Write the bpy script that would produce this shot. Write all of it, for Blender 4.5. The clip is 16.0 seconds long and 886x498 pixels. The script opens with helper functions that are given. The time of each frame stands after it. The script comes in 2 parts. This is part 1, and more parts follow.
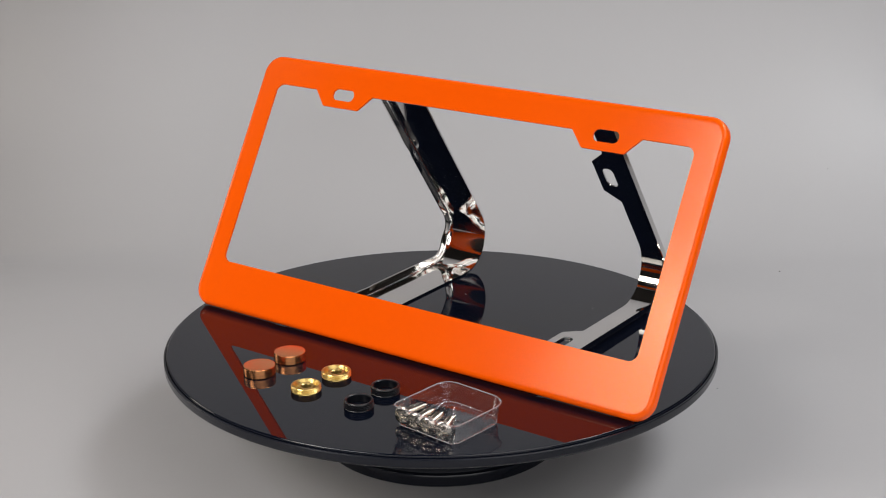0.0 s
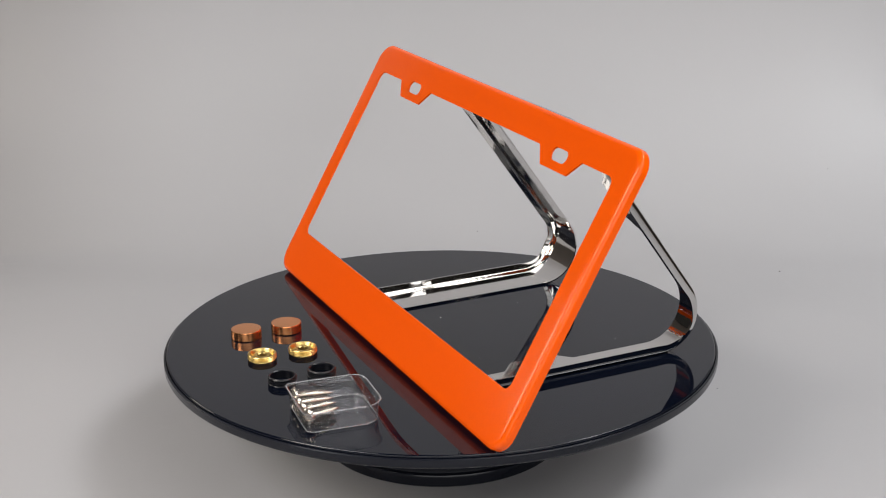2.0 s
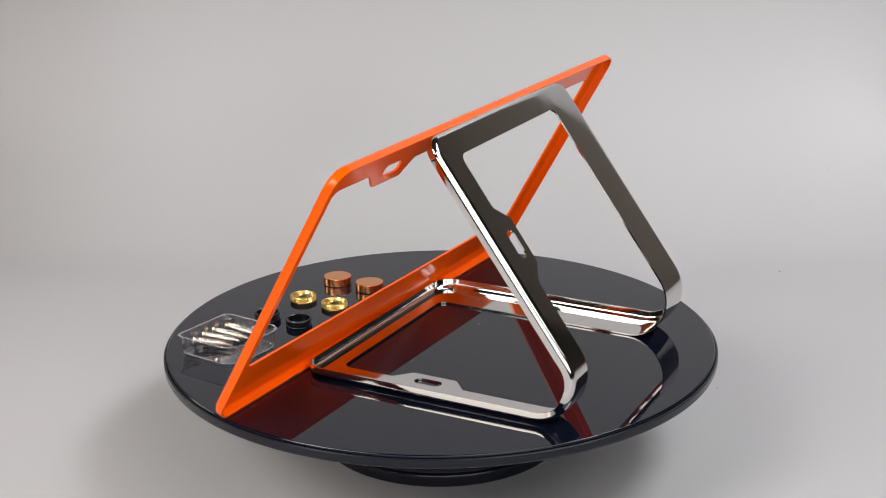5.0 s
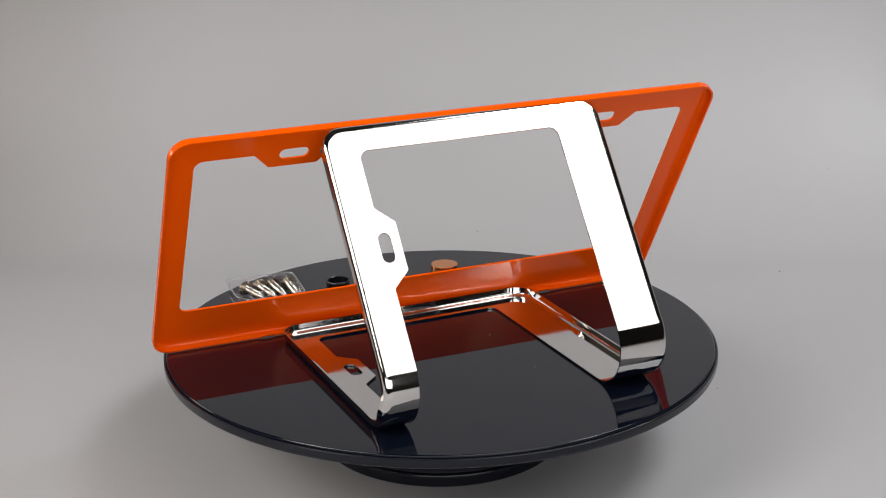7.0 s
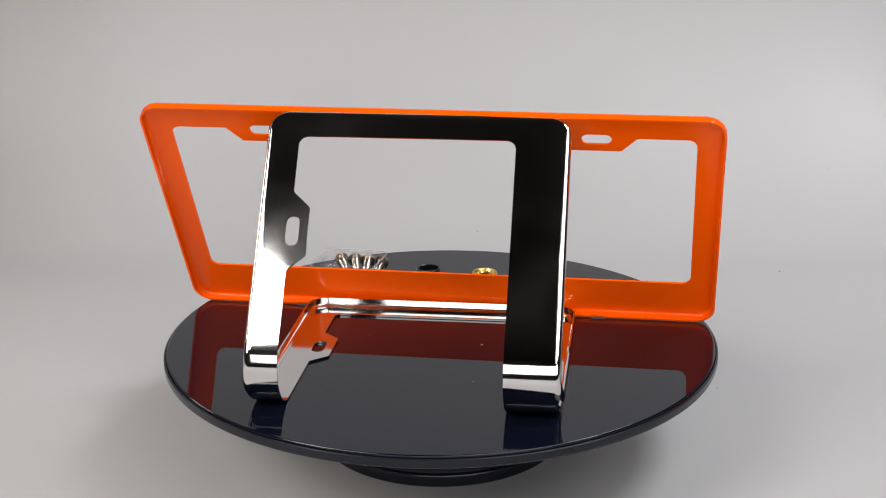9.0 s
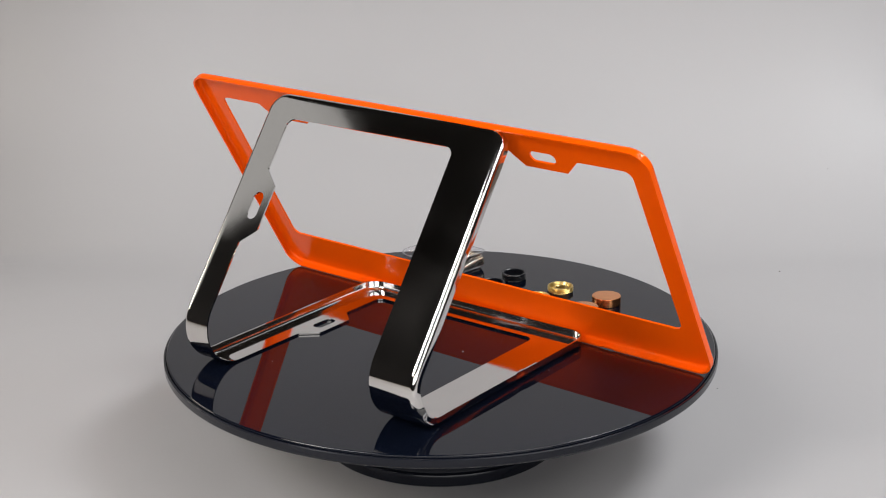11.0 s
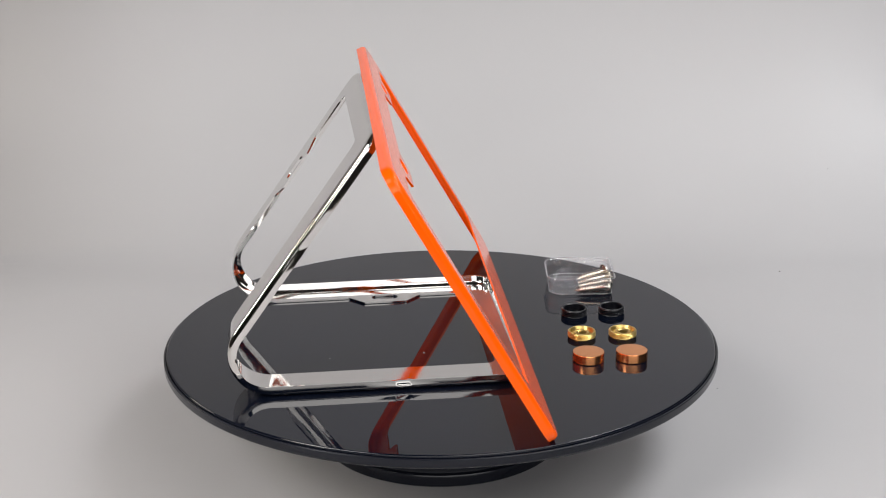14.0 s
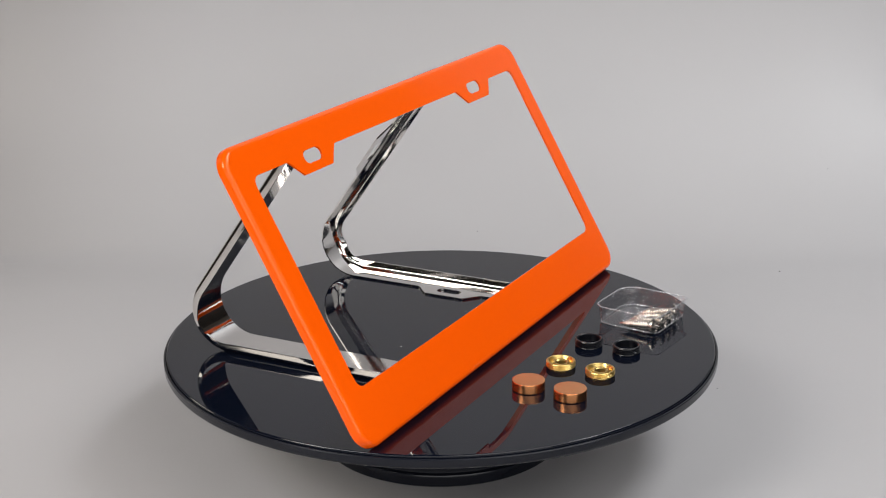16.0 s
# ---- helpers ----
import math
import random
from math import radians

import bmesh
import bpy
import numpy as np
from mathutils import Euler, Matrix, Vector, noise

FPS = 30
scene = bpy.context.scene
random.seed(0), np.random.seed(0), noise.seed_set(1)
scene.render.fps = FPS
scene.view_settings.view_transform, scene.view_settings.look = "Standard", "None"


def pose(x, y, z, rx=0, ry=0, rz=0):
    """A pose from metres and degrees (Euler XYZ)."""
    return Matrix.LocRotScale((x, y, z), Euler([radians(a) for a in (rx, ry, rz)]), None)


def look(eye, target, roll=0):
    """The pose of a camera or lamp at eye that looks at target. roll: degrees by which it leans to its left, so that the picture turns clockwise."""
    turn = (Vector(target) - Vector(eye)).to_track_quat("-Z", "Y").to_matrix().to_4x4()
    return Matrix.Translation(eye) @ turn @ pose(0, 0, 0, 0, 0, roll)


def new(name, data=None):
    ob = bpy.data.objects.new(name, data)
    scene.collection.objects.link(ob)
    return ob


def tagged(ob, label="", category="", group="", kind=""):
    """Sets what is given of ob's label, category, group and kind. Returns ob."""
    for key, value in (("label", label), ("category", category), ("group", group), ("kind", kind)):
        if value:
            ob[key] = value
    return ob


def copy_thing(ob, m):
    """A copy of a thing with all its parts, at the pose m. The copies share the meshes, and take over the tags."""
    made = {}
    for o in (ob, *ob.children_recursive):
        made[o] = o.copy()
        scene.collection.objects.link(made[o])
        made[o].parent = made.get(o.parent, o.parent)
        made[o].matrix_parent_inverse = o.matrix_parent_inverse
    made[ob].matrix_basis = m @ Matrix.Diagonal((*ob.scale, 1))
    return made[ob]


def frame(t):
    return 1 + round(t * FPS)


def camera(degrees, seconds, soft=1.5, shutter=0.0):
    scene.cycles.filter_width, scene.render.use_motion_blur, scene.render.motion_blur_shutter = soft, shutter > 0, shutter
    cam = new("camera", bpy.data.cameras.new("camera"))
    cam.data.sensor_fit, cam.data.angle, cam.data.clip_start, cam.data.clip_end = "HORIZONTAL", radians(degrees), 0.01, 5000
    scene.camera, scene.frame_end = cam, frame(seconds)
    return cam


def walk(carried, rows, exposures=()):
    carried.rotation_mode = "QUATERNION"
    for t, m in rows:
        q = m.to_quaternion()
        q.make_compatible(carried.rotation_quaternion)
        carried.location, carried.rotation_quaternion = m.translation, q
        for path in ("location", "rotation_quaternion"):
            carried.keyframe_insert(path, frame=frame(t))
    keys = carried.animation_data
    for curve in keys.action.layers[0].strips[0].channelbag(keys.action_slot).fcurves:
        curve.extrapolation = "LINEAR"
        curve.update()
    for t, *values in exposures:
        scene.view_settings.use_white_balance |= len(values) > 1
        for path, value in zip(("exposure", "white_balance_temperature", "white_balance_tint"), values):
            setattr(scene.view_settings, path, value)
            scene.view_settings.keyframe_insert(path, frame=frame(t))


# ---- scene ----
cam = camera(32.89, 16.0, soft=1.1, shutter=0.3)
EYE = (0.0, -0.7925, 0.3136)
VIEW = look(EYE, (EYE[0] + 0.0022, EYE[1] + 0.9494, EYE[2] - 0.3140), -0.643)
walk(cam, [(0.0, VIEW), (16.0, VIEW)], exposures=[(0.0, -0.44), (1.0, -0.43), (3.0, -0.12), (4.2, -0.09), (6.5, -0.27), (7.0, -0.45), (8.0, -0.45),
                                                   (9.0, -0.13), (11.5, -0.19), (12.5, -0.16), (14.5, -0.08), (15.5, -0.17), (16.0, -0.25)])

# turn of the platter: seconds, degrees
TURN = [(0.0, 0.0), (0.5, -5.91), (1.0, -13.37), (1.5, -22.35), (2.0, -28.95), (2.5, -37.3), (3.0, -46.34), (3.5, -55.38),
        (4.0, -64.66), (4.2, -68.15), (4.7, -77.5), (5.2, -86.9), (5.7, -96.3), (6.3, -107.4), (6.5, -110.75), (7.0, -120.0),
        (7.5, -129.0), (8.0, -137.5), (8.5, -144.75), (9.0, -152.8), (9.2, -156.2), (9.7, -163.6), (10.2, -170.9),
        (10.7, -178.2), (11.3, -187.1), (11.5, -190.0), (12.0, -197.46), (12.5, -205.25), (13.0, -212.47), (13.5, -220.52),
        (14.0, -228.61), (14.5, -236.71), (15.0, -245.6), (15.5, -253.47), (16.0, -261.86)]
FLOOR_Z = -0.0605

# ---------------------------------------------------------------- light
world = bpy.data.worlds.new("studio_air")
scene.world = world
world.use_nodes = True
world.node_tree.nodes["Background"].inputs[0].default_value = (0.8, 0.85, 1.0, 1)
world.node_tree.nodes["Background"].inputs[1].default_value = 0.02


# Also builds the added fill lights, which are no real softboxes.
def softbox(name, place, wide, high, power, colour, spread=180):
    data = bpy.data.lights.new(name, "AREA")
    data.shape, data.size, data.size_y, data.energy, data.color = "RECTANGLE", wide, high, power, colour
    data.spread = radians(spread)
    ob = new(name, data)
    ob.matrix_world = place
    return tagged(ob, "unseen white rectangular area light, switched on", "studio lamp")


WARM, PLAIN, COOL = (1.0, 0.985, 0.965), (1.0, 0.99, 0.98), (0.95, 0.975, 1.0)
softbox("overhead_softbox", look((0.62, -0.785, 1.01), (0, 0.02, 0.10)), 1.27, 0.70, 9.0, WARM)
softbox("front_softbox", look((-0.84, -0.78, 1.03), (0, 0.02, 0.10)), 0.70, 0.44, 9.5, PLAIN)
# Left lamp, its beam narrowed and aimed to lift the floor alone.
softbox("left_softbox", look((-1.04, -0.72, 0.72), (-0.34, -0.14, FLOOR_Z)), 0.46, 0.42, 1.35, (1.0, 0.93, 0.84), 64)
softbox("side_softbox", look((-1.20, 0.33, 0.37), (0, 0.02, 0.06)), 0.36, 0.22, 2.1, (1.0, 0.93, 0.82))
# Dim panel added only to give the steel a grey reflection.
softbox("side_reflection_fill", look((-1.22, 0.26, 0.80), (0, 0.02, 0.06)), 0.46, 0.46, 0.32, WARM)
# Fill light added behind the camera, for the orange back and the floor.
softbox("camera_fill", look((0.2, -1.45, 0.40), (0, 0, 0.0)), 1.90, 0.58, 10.5, PLAIN)
# Unseen fill light, added to brighten the backdrop and the right floor.
softbox("backdrop_fill", look((0.88, 0.08, 1.20), (0.32, 0.30, 0.06)), 0.60, 0.42, 13.5, COOL)


# ---------------------------------------------------------------- materials
def material(name, colour, rough=0.5, metal=0.0, coat=0.0, grain=0.0, grain_scale=400.0, bump=0.0, bump_scale=300.0,
             mottle=0.0, mottle_scale=12.0, ior=1.5, rough_var=0.0):
    m = bpy.data.materials.new(name)
    m.use_nodes = True
    nt = m.node_tree
    b = nt.nodes["Principled BSDF"]
    b.inputs["Roughness"].default_value, b.inputs["Metallic"].default_value = rough, metal
    b.inputs["Coat Weight"].default_value, b.inputs["Coat Roughness"].default_value = coat, 0.04
    b.inputs["IOR"].default_value = ior
    tc = nt.nodes.new("ShaderNodeTexCoord")

    def noise_node(scale, detail=4.0):
        n = nt.nodes.new("ShaderNodeTexNoise")
        n.inputs["Scale"].default_value, n.inputs["Detail"].default_value = scale, detail
        nt.links.new(tc.outputs["Object"], n.inputs["Vector"])
        return n

    fine, broad = noise_node(grain_scale, 2.0), noise_node(mottle_scale)
    mix = nt.nodes.new("ShaderNodeMix")
    mix.data_type, mix.blend_type = "RGBA", "MIX"
    mix.inputs["A"].default_value = (*[c * (1 - mottle - grain) for c in colour], 1)
    mix.inputs["B"].default_value = (*[min(1, c * (1 + mottle + grain)) for c in colour], 1)
    blend = nt.nodes.new("ShaderNodeMath")
    blend.operation = "MULTIPLY_ADD"
    share = grain / max(grain + mottle, 1e-6)
    blend.inputs[1].default_value = share
    scaled = nt.nodes.new("ShaderNodeMath")
    scaled.operation = "MULTIPLY"
    scaled.inputs[1].default_value = 1 - share
    nt.links.new(broad.outputs["Fac"], scaled.inputs[0])
    nt.links.new(fine.outputs["Fac"], blend.inputs[0])
    nt.links.new(scaled.outputs[0], blend.inputs[2])
    nt.links.new(blend.outputs[0], mix.inputs["Factor"])
    nt.links.new(mix.outputs["Result"], b.inputs["Base Color"])
    if rough_var:
        span = nt.nodes.new("ShaderNodeMapRange")
        span.inputs["From Min"].default_value, span.inputs["From Max"].default_value = 0.3, 0.7
        span.inputs["To Min"].default_value, span.inputs["To Max"].default_value = max(0.0, rough - rough_var), rough + rough_var
        nt.links.new(broad.outputs["Fac"], span.inputs["Value"])
        nt.links.new(span.outputs["Result"], b.inputs["Roughness"])
    if bump:
        bn, bp = noise_node(bump_scale, 2.0), nt.nodes.new("ShaderNodeBump")
        bp.inputs["Strength"].default_value, bp.inputs["Distance"].default_value = 1.0, bump
        nt.links.new(bn.outputs["Fac"], bp.inputs["Height"])
        nt.links.new(bp.outputs["Normal"], b.inputs["Normal"])
        nt.links.new(bp.outputs["Normal"], b.inputs["Coat Normal"])
    return m


ORANGE = material("orange_gloss_paint", (0.98, 0.104, 0.001), rough=0.13, grain=0.02, mottle=0.03, bump=0.000034,
                  bump_scale=800, rough_var=0.02, ior=1.42)
# Yellow tint puts the warmth of the light into the paint's highlights.
ORANGE.node_tree.nodes["Principled BSDF"].inputs["Specular Tint"].default_value = (1.0, 0.92, 0.66, 1)
CHROME = material("polished_steel", (0.72, 0.70, 0.68), rough=0.065, metal=1.0, grain=0.02, mottle=0.05, bump=0.00006, bump_scale=16,
                  rough_var=0.03, mottle_scale=40)
BLACK_GLASS = material("black_gloss_acrylic", (0.0028, 0.0042, 0.0095), rough=0.014, grain=0.1, mottle=0.15, rough_var=0.008, ior=1.41)
BLACK_PLASTIC = material("black_moulded_plastic", (0.008, 0.009, 0.014), rough=0.2, ior=1.36, grain=0.1, mottle=0.1, bump=0.00003, bump_scale=900)
COPPER = material("brushed_copper_anodised", (0.92, 0.39, 0.16), rough=0.27, metal=1.0, grain=0.06, grain_scale=1500, mottle=0.05,
                  bump=0.00001, bump_scale=2500)
BRASS = material("turned_brass", (0.70, 0.50, 0.17), rough=0.33, metal=1.0, grain=0.05, mottle=0.08, mottle_scale=200)
BLACK_NYLON = material("black_nylon", (0.0022, 0.0026, 0.0050), rough=0.33, grain=0.1, mottle=0.1)
SCREW_STEEL = material("zinc_plated_steel", (0.64, 0.59, 0.52), rough=0.24, metal=1.0, grain=0.05, mottle=0.08, mottle_scale=300)
# The sheet's soft light patches are painted into its tone as faint mottling.
PAPER = material("grey_studio_sheet", (0.425, 0.415, 0.422), rough=0.52, grain=0.01, grain_scale=900, mottle=0.05, mottle_scale=5, rough_var=0.12)
BROWN_WALL = material("brown_grey_wall_paint", (0.36, 0.31, 0.27), rough=0.8, grain=0.03, mottle=0.08, mottle_scale=2)
ROOM = material("dark_room_paint", (0.060, 0.054, 0.050), rough=0.8, grain=0.03, mottle=0.1, mottle_scale=2)
TABLE = material("dark_table_top", (0.12, 0.09, 0.07), rough=0.5, grain=0.05, mottle=0.15, mottle_scale=6)
SPECK = material("dark_speck", (0.06, 0.055, 0.05), rough=0.9, grain=0.1, mottle=0.1)
DUST = material("pale_dust", (0.26, 0.25, 0.24), rough=0.9, grain=0.1, mottle=0.1)


def clear_plastic(name, milk):
    """Thin clear sheet: see-through, with a gloss that grows at grazing angles and a haze of the given share."""
    m = bpy.data.materials.new(name)
    m.use_nodes = True
    nt = m.node_tree
    nt.nodes.remove(nt.nodes["Principled BSDF"])
    clear, gloss, haze = (nt.nodes.new(k) for k in ("ShaderNodeBsdfTransparent", "ShaderNodeBsdfGlossy", "ShaderNodeBsdfDiffuse"))
    clear.inputs["Color"].default_value = (0.96, 0.96, 0.97, 1)
    gloss.inputs["Roughness"].default_value = 0.06
    haze.inputs["Color"].default_value = (0.8, 0.8, 0.82, 1)
    edge, wave, bump, curve = (nt.nodes.new(k) for k in ("ShaderNodeLayerWeight", "ShaderNodeTexNoise", "ShaderNodeBump", "ShaderNodeMath"))
    edge.inputs["Blend"].default_value = 0.5
    curve.operation = "POWER"
    curve.inputs[1].default_value = 3.5
    amount = nt.nodes.new("ShaderNodeMath")
    amount.operation = "MULTIPLY_ADD"
    amount.inputs[1].default_value, amount.inputs[2].default_value = 0.55, 0.045
    wave.inputs["Scale"].default_value = 90
    bump.inputs["Distance"].default_value = 0.00008
    first, last = nt.nodes.new("ShaderNodeMixShader"), nt.nodes.new("ShaderNodeMixShader")
    last.inputs["Fac"].default_value = milk
    tc = nt.nodes.new("ShaderNodeTexCoord")
    for a, b in ((tc.outputs["Object"], wave.inputs["Vector"]), (wave.outputs["Fac"], bump.inputs["Height"]),
                 (bump.outputs["Normal"], gloss.inputs["Normal"]), 
                 (edge.outputs["Facing"], curve.inputs[0]), (curve.outputs[0], amount.inputs[0]), (amount.outputs[0], first.inputs["Fac"]), (clear.outputs[0], first.inputs[1]), (gloss.outputs[0], first.inputs[2]),
                 (first.outputs[0], last.inputs[1]), (haze.outputs[0], last.inputs[2]),
                 (last.outputs[0], nt.nodes["Material Output"].inputs["Surface"])):
        nt.links.new(a, b)
    return m


CLEAR, CLEAR_EDGE = clear_plastic("clear_blister_plastic", 0.008), clear_plastic("clear_plastic_fold", 0.28)


# ---------------------------------------------------------------- mesh helpers
def part(name, bm, mat, parent=None, label="", sharp=35, smooth=True, weighted=True):
    mesh = bpy.data.meshes.new(name)
    for f in bm.faces:
        f.smooth = smooth
    bm.to_mesh(mesh)
    bm.free()
    if smooth:
        mesh.set_sharp_from_angle(angle=radians(sharp))
    mesh.materials.append(mat)
    ob = new(name, mesh)
    ob.parent = parent
    if smooth and weighted:
        m = ob.modifiers.new("normals", "WEIGHTED_NORMAL")
        m.keep_sharp = True
    return tagged(ob, label) if label else ob


def thing(name, label, category, group="", kind=""):
    return tagged(new(name), label, category, group, kind)


def lathe(profile, n=64, closed=True):
    """Turns (radius, height) pairs round z; a radius of 0 closes an end; closed joins the last ring to the first."""
    bm = bmesh.new()
    rings = []
    for r, z in profile:
        if r < 1e-7:
            rings.append([bm.verts.new((0, 0, z))])
        else:
            rings.append([bm.verts.new((r * math.cos(2 * math.pi * i / n), r * math.sin(2 * math.pi * i / n), z)) for i in range(n)])
    pairs = list(zip(rings, rings[1:])) + ([(rings[-1], rings[0])] if closed else [])
    for a, b in pairs:
        for i in range(n):
            j = (i + 1) % n
            if len(a) == 1 and len(b) == 1:
                continue
            if len(a) == 1:
                bm.faces.new((a[0], b[j], b[i]))
            elif len(b) == 1:
                bm.faces.new((a[i], a[j], b[0]))
            else:
                bm.faces.new((a[i], a[j], b[j], b[i]))
    bmesh.ops.recalc_face_normals(bm, faces=bm.faces)
    return bm


def box(x0, y0, z0, x1, y1, z1, bevel=0.0):
    bm = bmesh.new()
    bmesh.ops.create_cube(bm, size=1)
    for v in bm.verts:
        v.co = Vector((x0 + (v.co.x + 0.5) * (x1 - x0), y0 + (v.co.y + 0.5) * (y1 - y0), z0 + (v.co.z + 0.5) * (z1 - z0)))
    if bevel:
        bmesh.ops.bevel(bm, geom=bm.edges, offset=bevel, segments=2, affect="EDGES")
    return bm


def fillet(points, n=12):
    """A closed outline from (x, y, radius) corners with rounded corners."""
    out = []
    for i, (x, y, r) in enumerate(points):
        p = Vector((x, y))
        a = (Vector(points[i - 1][:2]) - p).normalized()
        b = (Vector(points[(i + 1) % len(points)][:2]) - p).normalized()
        if r <= 0:
            out.append(tuple(p))
            continue
        half = a.angle(b) / 2
        d = r / math.tan(half)
        centre = p + (a + b).normalized() * (r / math.sin(half))
        s, e = p + a * d - centre, p + b * d - centre
        turn = math.atan2(s.x * e.y - s.y * e.x, s.dot(e))
        for k in range(n + 1):
            c, q = math.cos(turn * k / n), math.sin(turn * k / n)
            out.append((centre.x + s.x * c - s.y * q, centre.y + s.x * q + s.y * c))
    return out


# ---------------------------------------------------------------- plate frame, flat: a along its length, b across, d into its back
HALF_A, HALF_B = 0.1547, 0.0788
IN_A, IN_LOW, IN_TOP = 0.1402, -0.0509, 0.0612
FOLD, DEEP = 0.0028, 0.0055
NOTCHES = (-0.088, 0.088)


def rim_ring(offset, depth, notched):
    """One loop of the folded rim: a rounded rectangle grown by offset from the flat face's edge."""
    ha, hb, r = HALF_A - FOLD + offset, HALF_B - FOLD + offset, 0.0085 + offset
    pts = []
    for cx, cy, start in ((ha - r, hb - r, 0), (-ha + r, hb - r, 90), (-ha + r, -hb + r, 180), (ha - r, -hb + r, 270)):
        for k in range(31):
            t = radians(start + 90 * k / 30)
            pts.append((cx + r * math.cos(t), cy + r * math.sin(t), depth))
        if start == 180:
            for a0 in NOTCHES:
                for da, dent in ((-0.0048, 0), (-0.0028, 0.0006), (0.0028, 0.0006), (0.0048, 0)):
                    pts.append((a0 + da, -hb + (dent if notched else 0), depth))
    return pts


def frame_bmesh(cuts=()):
    bm = bmesh.new()
    rings = [rim_ring(-0.0016, 0, False)]
    rings += [rim_ring(FOLD * math.sin(k * math.pi / 14), FOLD * (1 - math.cos(k * math.pi / 14)), k == 7) for k in range(8)]
    rings.append(rim_ring(FOLD, DEEP, True))
    loops = [[bm.verts.new(p) for p in ring] for ring in rings]
    for a, b in zip(loops, loops[1:]):
        for i in range(len(a)):
            j = (i + 1) % len(a)
            bm.faces.new((a[i], a[j], b[j], b[i]))
    inner = [(-IN_A, IN_LOW, 0.005), (IN_A, IN_LOW, 0.005), (IN_A, IN_TOP, 0.005)]
    for mid in (0.0886, -0.0886):
        low = IN_TOP - 0.0092
        inner += [(mid + 0.0210, IN_TOP, 0.002), (mid + 0.0127, low, 0.0012), (mid - 0.0127, low, 0.0012), (mid - 0.0210, IN_TOP, 0.002)]
    inner.append((-IN_A, IN_TOP, 0.005))
    outlines = [fillet(inner)]
    for mid in (0.0886, -0.0886):
        y, w, h = IN_TOP - 0.0012, 0.0078, 0.0034
        outlines.append(fillet([(mid - w, y - h, h * 0.97), (mid + w, y - h, h * 0.97), (mid + w, y + h, h * 0.97), (mid - w, y + h, h * 0.97)], 12))
    edges = [bm.edges.get((loops[0][i], loops[0][i - 1])) for i in range(len(loops[0]))]
    for line in outlines:
        vs = []
        for x, y in line:
            if not vs or (Vector((x, y, 0)) - vs[-1].co).length > 1e-6:
                vs.append(bm.verts.new((x, y, 0)))
        if (vs[0].co - vs[-1].co).length < 1e-6:
            bm.verts.remove(vs.pop())
        edges += [bm.edges.new((vs[i - 1], vs[i])) for i in range(len(vs))]
    bmesh.ops.triangle_fill(bm, use_beauty=True, use_dissolve=False, edges=edges)

    def cut(place, normal):
        bmesh.ops.bisect_plane(bm, geom=list(bm.verts) + list(bm.edges) + list(bm.faces), plane_co=place, plane_no=normal)
    for a in cuts:
        cut((a, 0, 0), (1, 0, 0))
    for mid in TAB_MID:
        cut((mid - TAB_HALF, 0, 0), (1, 0, 0))
        cut((mid + TAB_HALF, 0, 0), (1, 0, 0))
    cut((0, TAB_TOP, 0), (0, 1, 0))
    bmesh.ops.remove_doubles(bm, verts=bm.verts, dist=0.00012)
    bmesh.ops.recalc_face_normals(bm, faces=bm.faces)
    face = max(bm.faces, key=lambda f: f.calc_area())
    if face.normal.z > 0:
        bmesh.ops.reverse_faces(bm, faces=bm.faces)
    return bm


TAB_MID, TAB_HALF, TAB_TOP = (0.0886, -0.0886), 0.0216, IN_TOP + 0.0045


def thicken(bm, thick):
    """A closed sheet: the back is the front moved along the corner normals, and the free edges get walls."""
    bm.normal_update()
    front = list(bm.faces)
    border = [e for e in bm.edges if len(e.link_faces) == 1]
    twin = {}
    for v in list(bm.verts):
        twin[v] = bm.verts.new(v.co - v.normal * thick * v.calc_shell_factor())
    for f in front:
        bm.faces.new([twin[v] for v in reversed(f.verts)])
    for e in border:
        loop = e.link_loops[0]
        a, b = loop.vert, loop.link_loop_next.vert
        bm.faces.new((b, a, twin[a], twin[b]))
    bm.normal_update()
    return border


def frame_parts(shape, thick, mat, cuts=()):
    """The frame as an Empty with its face, rolled rim and two slotted mounting tabs; shape maps (a, b, d) into the world."""
    bm = frame_bmesh(cuts)
    thicken(bm, thick)

    def owner(c):
        qx, qy = abs(c.x) - (HALF_A - FOLD - 0.0085), abs(c.y) - (HALF_B - FOLD - 0.0085)
        edge = math.hypot(max(qx, 0), max(qy, 0)) + min(max(qx, qy), 0) - 0.0085
        if edge > -0.0016:
            return 0
        for k, mid in enumerate(TAB_MID):
            if abs(c.x - mid) < TAB_HALF and IN_TOP - 0.02 < c.y < TAB_TOP:
                return 2 + k
        return 1
    who = [owner(f.calc_center_median()) for f in bm.faces]
    for v in bm.verts:
        v.co = shape(*v.co)
    bm.normal_update()
    root = new("plate_frame")
    for k, name in enumerate(("rolled_rim", "face", "mounting_tab", "mounting_tab")):
        piece = bm.copy()
        piece.faces.ensure_lookup_table()
        bmesh.ops.delete(piece, geom=[f for f, w in zip(piece.faces, who) if w != k], context="FACES")
        part(name, piece, mat, root, sharp=50, weighted=k > 0)
    bm.free()
    return root


YAW = radians(-36.51)
ALONG = Vector((math.cos(YAW), math.sin(YAW), 0))
BACK = Vector((-math.sin(YAW), math.cos(YAW), 0))
FOOT = Vector((-0.02596, -0.03782, 0))


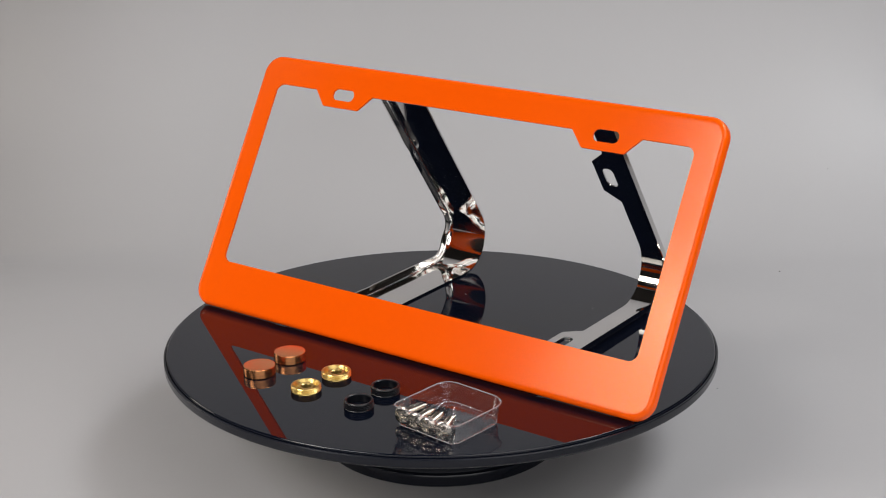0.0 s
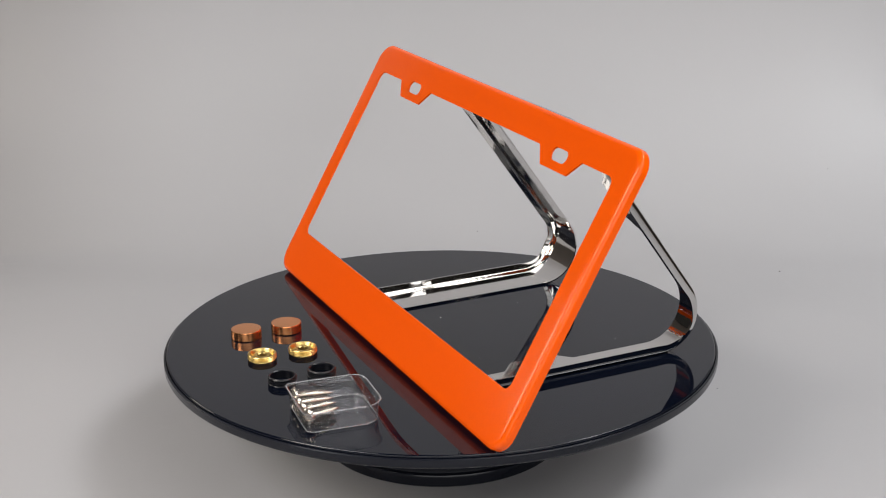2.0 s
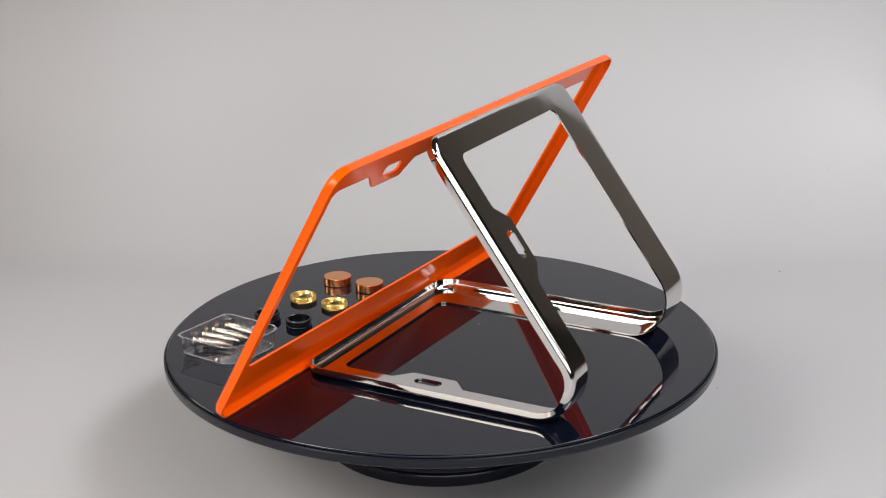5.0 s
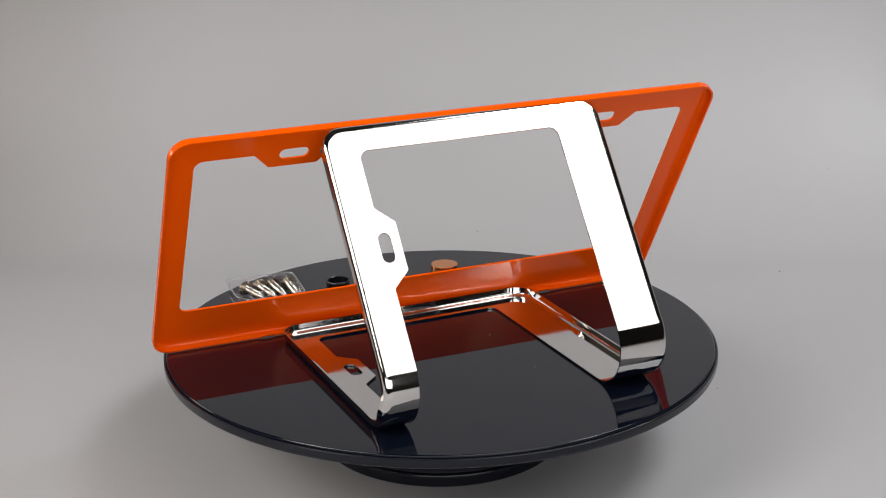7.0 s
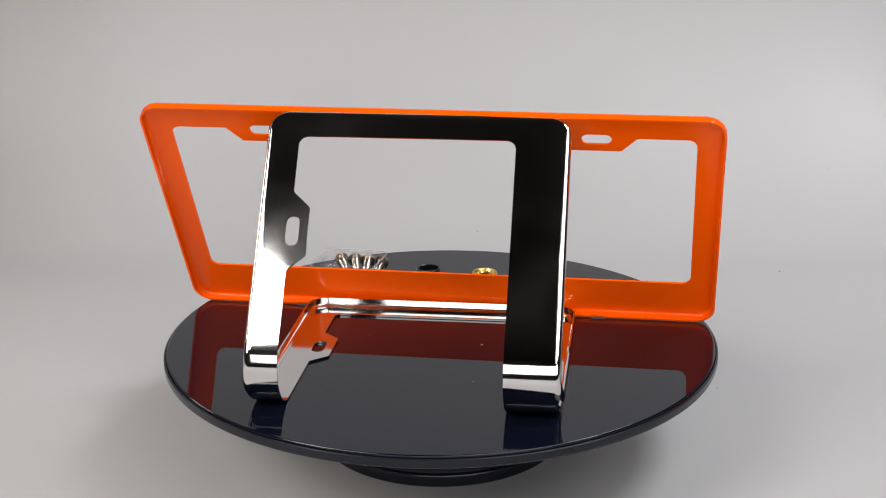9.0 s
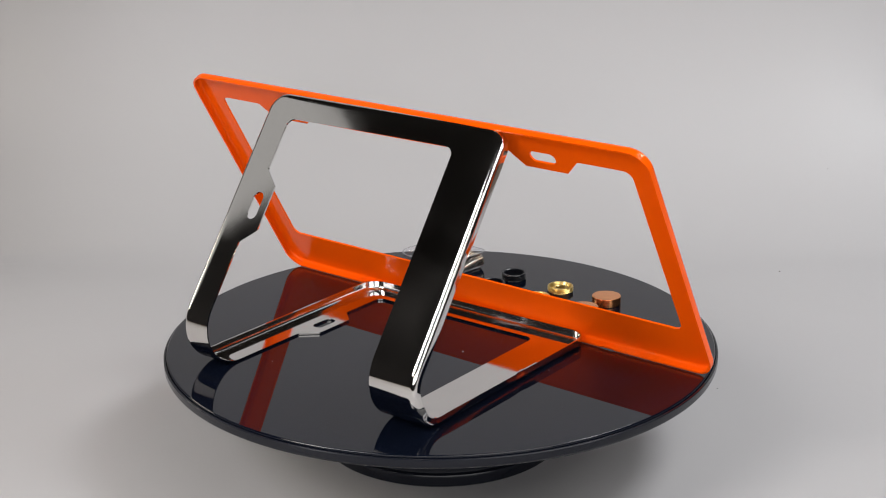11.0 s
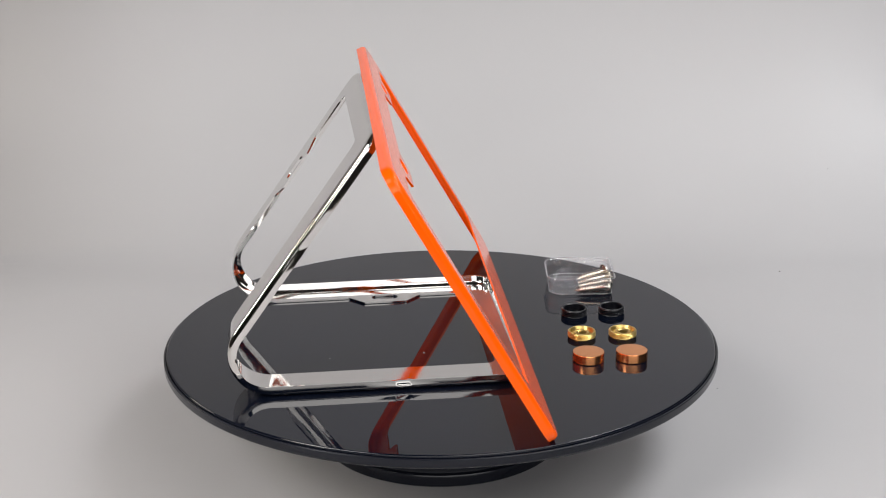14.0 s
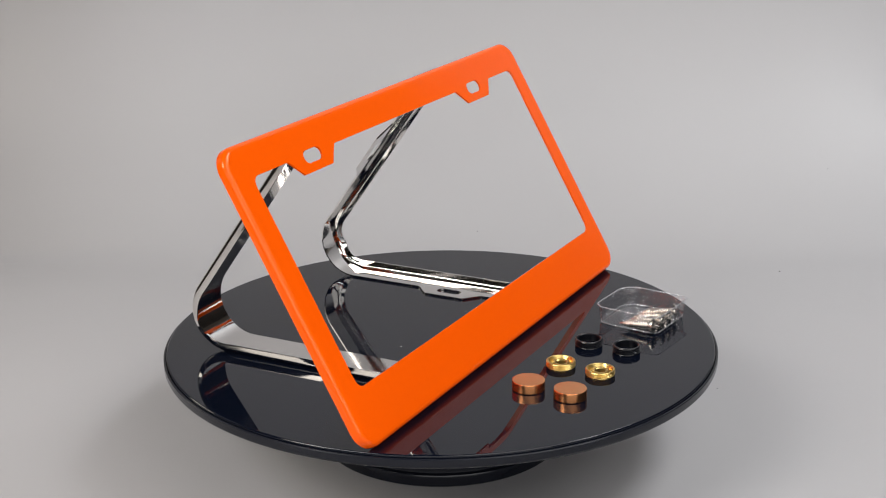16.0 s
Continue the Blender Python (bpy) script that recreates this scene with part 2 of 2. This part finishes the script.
def orange_frame():
    lean = radians(29.65)
    up = BACK * math.sin(lean) + Vector((0, 0, math.cos(lean)))
    into = BACK * math.cos(lean) - Vector((0, 0, math.sin(lean)))
    base = FOOT + up * 0.03117
    ob = frame_parts(lambda a, b, d: base + ALONG * a + up * (b - IN_LOW) + into * d, 0.0011, ORANGE)
    return tagged(ob, "glossy orange metal licence plate frame leaning back on the platter", "plate frame")


def bent_frame():
    """The same frame bent over its middle: the lower half lies face down, the upper half leans up against the orange frame."""
    middle, bend, angle, ramp, steps = 0.1594, 0.0560, radians(125.9), 0.12, 60
    # the curvature swells and fades over the bend: walk along it and keep (length, way, height, slope)
    trail, n, z, t = [(middle - bend / 2, middle - bend / 2, 0.0, 0.0)], middle - bend / 2, 0.0, 0.0
    for k in range(steps):
        x = (k + 0.5) / steps
        turn = angle / steps * min(min(x, 1 - x) / ramp, 1) / (1 - ramp)
        n, z = n + math.cos(t + turn / 2) * bend / steps, z + math.sin(t + turn / 2) * bend / steps
        t += turn
        trail.append((middle - bend / 2 + bend * (k + 1) / steps, n, z, t))
    cuts = [s - 0.1555 for s, *_ in trail]
    skew = radians(1.3)
    across = ALONG * math.cos(skew) + BACK * math.sin(skew)
    away = BACK * math.cos(skew) - ALONG * math.sin(skew)
    start = FOOT + ALONG * 0.0036 + BACK * 0.0059 + Vector((0, 0, 0.0003))

    def shape(a, b, d):
        s = a + 0.1555
        k = min(max((s - trail[0][0]) / bend * steps, 0), steps - 1e-6)
        (_, n0, z0, t0), (_, n1, z1, t1) = trail[int(k)], trail[int(k) + 1]
        f = k - int(k)
        n, z, t = n0 + (n1 - n0) * f, z0 + (z1 - z0) * f, t0 + (t1 - t0) * f
        before, after = min(s - trail[0][0], 0), max(s - trail[-1][0], 0)
        n, z = n + before + after * math.cos(t), z + after * math.sin(t)
        pinch = math.sin(math.pi * k / steps)
        if abs(b) > HALF_B - 0.002:
            b += math.copysign(0.0020 * pinch ** 8 * min(1, d / DEEP), b)
        d = d * (1 - 0.2 * pinch) + 0.00015 * pinch * noise.noise(Vector((a * 60, b * 60, 0)))
        return start + across * b + away * (n - math.sin(t) * d) + Vector((0, 0, z + math.cos(t) * d))
    ob = frame_parts(shape, 0.0009, CHROME, cuts)
    return tagged(ob, "polished chrome licence plate frame bent into a V shape", "plate frame")


# ---------------------------------------------------------------- setting
def backdrop():
    """One grey sheet: floor, curve and back wall."""
    bm = bmesh.new()
    prof = [(-0.62, FLOOR_Z), (-0.3, FLOOR_Z), (0.0, FLOOR_Z), (0.29, FLOOR_Z)]
    rad = 0.22
    prof += [(0.29 + rad * math.sin(radians(6 * k)), FLOOR_Z + rad * (1 - math.cos(radians(6 * k)))) for k in range(1, 15)]
    y, z = prof[-1]
    prof += [(y + 0.01, z + 0.1), (y + 0.04, z + 0.4), (y + 0.08, z + 0.8)]
    rows = [[bm.verts.new((x, y, z)) for x in (-0.80 if z < FLOOR_Z + 0.001 else -0.45, -0.2, 0, 0.3, 0.65)] for y, z in prof]
    for a, b in zip(rows, rows[1:]):
        for i in range(4):
            bm.faces.new((a[i], a[i + 1], b[i + 1], b[i]))
    ob = part("backdrop", bm, PAPER, sharp=60)
    m = ob.modifiers.new("sheet", "SOLIDIFY")
    m.thickness, m.offset = 0.002, -1
    return tagged(ob, "smooth light grey studio backdrop sheet curving up behind", "backdrop", kind="structure")


def room():
    def wall(name, b, mat=ROOM):
        return tagged(part(name, b, mat, smooth=False), "plain dark studio room surface", "room", kind="structure")
    wall("floor", box(-2.4, -2.6, -0.86, 2.2, 1.3, -0.80))
    wall("ceiling", box(-2.4, -2.6, 1.9, 2.2, 1.3, 1.96))
    wall("wall_north", box(-2.4, 1.3, -0.86, 2.2, 1.36, 1.96), BROWN_WALL)
    wall("wall_south", box(-2.4, -2.66, -0.86, 2.2, -2.6, 1.96))
    wall("wall_west", box(-2.46, -2.66, -0.86, -2.4, 1.36, 1.96))
    wall("wall_east", box(2.2, -2.66, -0.86, 2.26, 1.36, 1.96))
    table = thing("studio_table", "dark wooden table under the grey backdrop sheet", "table")
    part("tabletop", box(-1.0, -0.68, FLOOR_Z - 0.036, 1.0, 0.62, FLOOR_Z - 0.003, 0.003), TABLE, table)
    for x in (-0.94, 0.94):
        for y in (-0.62, 0.56):
            part("leg", box(x - 0.03, y - 0.03, -0.80, x + 0.03, y + 0.03, FLOOR_Z - 0.036, 0.002), TABLE, table)


# ---------------------------------------------------------------- things
def turntable():
    """Returns the turning platter; the foot stands still."""
    ob = thing("turntable", "round black turntable with a mirror-glossy platter", "turntable")
    part("foot", lathe([(0, FLOOR_Z), (0.0680, FLOOR_Z), (0.0693, FLOOR_Z + 0.0010), (0.0697, FLOOR_Z + 0.0060), (0.0690, FLOOR_Z + 0.0072),
                        (0.0672, FLOOR_Z + 0.0078), (0.0668, FLOOR_Z + 0.0100), (0.0664, FLOOR_Z + 0.0260), (0.064, FLOOR_Z + 0.032),
                        (0.055, -0.0125), (0, -0.0125)], 96, False), BLACK_PLASTIC, ob)
    plate = part("platter", lathe([(0.1538, -0.0029), (0.1540, -0.0014), (0.1547, -0.0015), (0.1550, -0.0018), (0.1550, -0.0052), (0.1545, -0.0062), (0.1532, -0.0070),
                                   (0.1490, -0.0078), (0.1200, -0.0105), (0.0620, -0.0120), (0.0620, -0.0060), (0.1505, -0.0036)], 192),
                 BLACK_PLASTIC, ob)
    part("top_disc", lathe([(0, 0), (0.1500, 0), (0.1529, 0), (0.1533, -0.0003), (0.1535, -0.0008), (0.1535, -0.0028), (0, -0.0028)], 192, False),
         BLACK_GLASS, plate, "mirror-glossy black acrylic disc")
    return plate


def copper_cap():
    ob = thing("cap", "round copper-coloured metal screw cap standing on the platter", "cap", "screw caps")
    r, h = 0.0086, 0.0052
    part("shell", lathe([(0, h), (r - 0.0006, h), (r - 0.0002, h - 0.00015), (r, h - 0.0006), (r, 0.0003), (r - 0.0003, 0), (r - 0.0012, 0),
                         (r - 0.0012, h - 0.0012), (0, h - 0.0012)], 64, False), COPPER, ob)
    return ob


def brass_ring():
    ob = thing("threaded_washer", "threaded brass cap washer with a recessed centre hole", "washer", "brass washers")
    r, h = 0.0079, 0.0033
    prof = [(0.0027, 0.0), (r - 0.0003, 0.0)]
    for k in range(4):
        z = 0.0003 + k * 0.00075
        prof += [(r - 0.0004, z), (r, z + 0.00035)]
    prof += [(r - 0.0003, h), (r - 0.0011, h), (r - 0.0014, h - 0.0004), (r - 0.0022, 0.0013), (0.0045, 0.0011), (0.0042, 0.0024), (0.0032, 0.0024), (0.0027, 0.0019)]
    part("ring", lathe(prof, 64), BRASS, ob)
    return ob


def black_spacer():
    ob = thing("threaded_spacer", "black threaded plastic spacer ring, open at the top", "spacer", "black spacers")
    r, h = 0.0076, 0.0042
    prof = [(r - 0.0012, 0.0), (r - 0.0003, 0.0)]
    for k in range(4):
        z = 0.0003 + k * 0.0009
        prof += [(r - 0.0005, z), (r, z + 0.0004), (r, z + 0.0006)]
    prof += [(r - 0.0004, h), (r - 0.0010, h), (r - 0.0014, h - 0.0004)]
    part("ring", lathe(prof, 64), BLACK_NYLON, ob)
    return ob


def screw():
    """Pan-head tapping screw lying along x, head at the origin, tip towards +x."""
    ob = thing("screw", "shiny zinc-plated pan-head tapping screw lying in the clear tray", "screw", "screws in the tray")
    bm = bmesh.new()
    rings, n = [], 56
    top, hr = 0.0020, 0.0046
    radii = [0.0002 + (hr - 0.0002) * k / 21 for k in range(22)]
    for r in radii:
        ring = []
        for i in range(n):
            t = 2 * math.pi * i / n
            y, z = r * math.cos(t), r * math.sin(t)
            x = -top * math.sqrt(max(0, 1 - (r / (hr * 1.04)) ** 2)) * 0.9
            if (abs(y) < 0.0007 and abs(z) < 0.0027) or (abs(z) < 0.0007 and abs(y) < 0.0027):
                x += 0.0015 - 0.25 * r
            ring.append(bm.verts.new((x, y, z)))
        rings.append(ring)
    rings.append([bm.verts.new((0.0002, hr * math.cos(2 * math.pi * i / n), hr * math.sin(2 * math.pi * i / n))) for i in range(n)])
    rings.append([bm.verts.new((0.0003, 0.0020 * math.cos(2 * math.pi * i / n), 0.0020 * math.sin(2 * math.pi * i / n))) for i in range(n)])
    for a, b in zip(rings, rings[1:]):
        for i in range(n):
            bm.faces.new((a[i], a[(i + 1) % n], b[(i + 1) % n], b[i]))
    bm.faces.new(rings[0])
    bmesh.ops.recalc_face_normals(bm, faces=bm.faces)
    part("head", bm, SCREW_STEEL, ob, sharp=40)
    bm = bmesh.new()
    n, steps, length, pitch = 18, 84, 0.0205, 0.0015
    rings = []
    for k in range(steps + 1):
        x = length * k / steps
        core = 0.0020 * (1 if x < length - 0.006 else max(0.04, (length - x) / 0.006))
        ring = []
        for i in range(n):
            t = 2 * math.pi * i / n
            ph = (x / pitch - i / n) % 1.0
            r = core + (0.0005 * max(0, 1 - abs(ph - 0.5) * 4) * min(1, core / 0.001) if x > 0.001 else 0)
            ring.append(bm.verts.new((x, r * math.cos(t), r * math.sin(t))))
        rings.append(ring)
    for a, b in zip(rings, rings[1:]):
        for i in range(n):
            bm.faces.new((a[i], a[(i + 1) % n], b[(i + 1) % n], b[i]))
    bm.faces.new(rings[-1])
    bm.faces.new(rings[0])
    bmesh.ops.recalc_face_normals(bm, faces=bm.faces)
    part("threaded_shank", bm, SCREW_STEEL, ob, sharp=60)
    return ob


def bead_loop(path, z, radius, n=6):
    """A thin round bead along a closed outline at height z."""
    bm, rings = bmesh.new(), []
    for i, (x, y) in enumerate(path):
        ahead, behind = Vector(path[(i + 1) % len(path)]), Vector(path[i - 1])
        way = (ahead - behind).normalized()
        rings.append([bm.verts.new((x + way.y * radius * math.cos(2 * math.pi * k / n), y - way.x * radius * math.cos(2 * math.pi * k / n),
                                    z + radius * math.sin(2 * math.pi * k / n))) for k in range(n)])
    for i, a in enumerate(rings):
        b = rings[(i + 1) % len(rings)]
        for k in range(n):
            bm.faces.new((a[k], a[(k + 1) % n], b[(k + 1) % n], b[k]))
    bmesh.ops.recalc_face_normals(bm, faces=bm.faces)
    return bm


def clear_tray():
    ob = thing("tray", "small clear plastic blister tray holding four screws", "tray")
    bm = bmesh.new()
    rings = []
    for half, z, r in ((0.0160, 0.0003, 0.003), (0.0180, 0.0003, 0.0034), (0.0187, 0.0007, 0.0036), (0.0190, 0.0016, 0.0036), (0.0194, 0.006, 0.0037),
                       (0.0198, 0.0104, 0.0038), (0.0200, 0.0108, 0.0038), (0.0208, 0.0110, 0.0040), (0.0209, 0.0107, 0.0040)):
        rings.append([bm.verts.new((x, y, z + 0.00012 * noise.noise(Vector((x * 90, y * 90, z * 60)))))
                      for x, y in fillet([(-half, -half, r), (half, -half, r), (half, half, r * 2.6), (-half, half, r * 1.9)], 4)])
    for a, b in zip(rings, rings[1:]):
        for i in range(len(a)):
            bm.faces.new((a[i], a[(i + 1) % len(a)], b[(i + 1) % len(a)], b[i]))
    bm.faces.new(list(reversed(rings[0])))
    bmesh.ops.recalc_face_normals(bm, faces=bm.faces)
    shell = part("shell", bm, CLEAR, ob, sharp=50)
    m = shell.modifiers.new("sheet", "SOLIDIFY")
    m.thickness, m.offset = 0.00035, 0
    shell.visible_shadow = False
    for name, half, r, z, thick in (("rim", 0.0205, 0.0039, 0.0110, 0.00020), ("base_edge", 0.0189, 0.0036, 0.0009, 0.00015)):
        path = fillet([(-half, -half, r), (half, -half, r), (half, half, r * 2.6), (-half, half, r * 1.9)], 4)
        bead = part(name, bead_loop(path, z, thick), CLEAR_EDGE, ob, "milky folded edge of clear plastic")
        bead.visible_shadow = False
    return ob


def specks(platter):
    """Tiny dark marks on the grey sheet and dust on the platter."""
    for x, y, z, r in ((0.2561, 0.2749, -0.0605, 0.0007), (0.325, 0.4172, -0.0199, 0.0005), (0.1703, 0.0583, -0.0605, 0.0006),
                       (0.0304, 0.3535, -0.0509, 0.0005)):
        bm = bmesh.new()
        bmesh.ops.create_icosphere(bm, subdivisions=1, radius=r)
        for v in bm.verts:
            v.co = Vector((v.co.x * random.uniform(0.7, 1.3), v.co.y * random.uniform(0.7, 1.3), v.co.z * 0.6)) + Vector((x, y, z))
        tagged(part("speck", bm, SPECK), "tiny dark speck on the grey backdrop sheet", "speck", "specks on the sheet")
    for x, y, r in ((-0.0134, 0.0242, 0.0006), (0.0157, 0.0671, 0.0004), (0.035, -0.02, 0.0003), (-0.06, 0.05, 0.0003), (0.09, 0.04, 0.0003)):
        bm = bmesh.new()
        bmesh.ops.create_icosphere(bm, subdivisions=1, radius=r)
        for v in bm.verts:
            v.co = Vector((v.co.x * random.uniform(0.6, 1.6), v.co.y * random.uniform(0.6, 1.3), v.co.z * 0.4 + r * 0.3)) + Vector((x, y, 0))
        part("dust_grain", bm, DUST, platter, "pale grain of dust")


# ---------------------------------------------------------------- the place
backdrop()
room()
RIDERS = [turntable(), orange_frame(), bent_frame()]
specks(RIDERS[0])


def place(make, spots):
    first = make()
    for k, (x, y, turn) in enumerate(spots):
        m = pose(x, y, 0.0002, 0, 0, turn)
        ob = first if k == 0 else copy_thing(first, m)
        ob.matrix_basis = m
        RIDERS.append(ob)


place(copper_cap, [(-0.0968, -0.0526, 0), (-0.0823, -0.0339, 40)])
place(brass_ring, [(-0.0702, -0.0750, 0), (-0.0556, -0.0570, 70)])
place(black_spacer, [(-0.0418, -0.0970, 0), (-0.0289, -0.0790, 30)])
place(clear_tray, [(0.0044, -0.1181, -42)])


def screws():
    first = screw()
    heads = [((-0.0201, -0.1197), (-0.0086, -0.1042), 0.0052), ((-0.0140, -0.1270), (-0.0036, -0.1082), 0.0052),
             ((-0.0077, -0.1325), (0.0012, -0.1105), 0.0053), ((-0.0004, -0.1377), (0.0058, -0.1155), 0.0053)]
    for k, ((x, y), (tx, ty), z) in enumerate(heads):
        yaw = math.degrees(math.atan2(ty - y, tx - x))
        m = pose(x + 0.0010, y + 0.0011, z, 0, 5.0, yaw) @ pose(0, 0, 0, 35 * k + 10, 0, 0)
        ob = first if k == 0 else copy_thing(first, m)
        ob.matrix_basis = m
        RIDERS.append(ob)


screws()


def motions():
    rest = [ob.matrix_basis.copy() for ob in RIDERS]
    for ob, m in zip(RIDERS, rest):
        walk(ob, [(t, pose(0, 0, 0, 0, 0, a) @ m) for t, a in TURN])


motions()
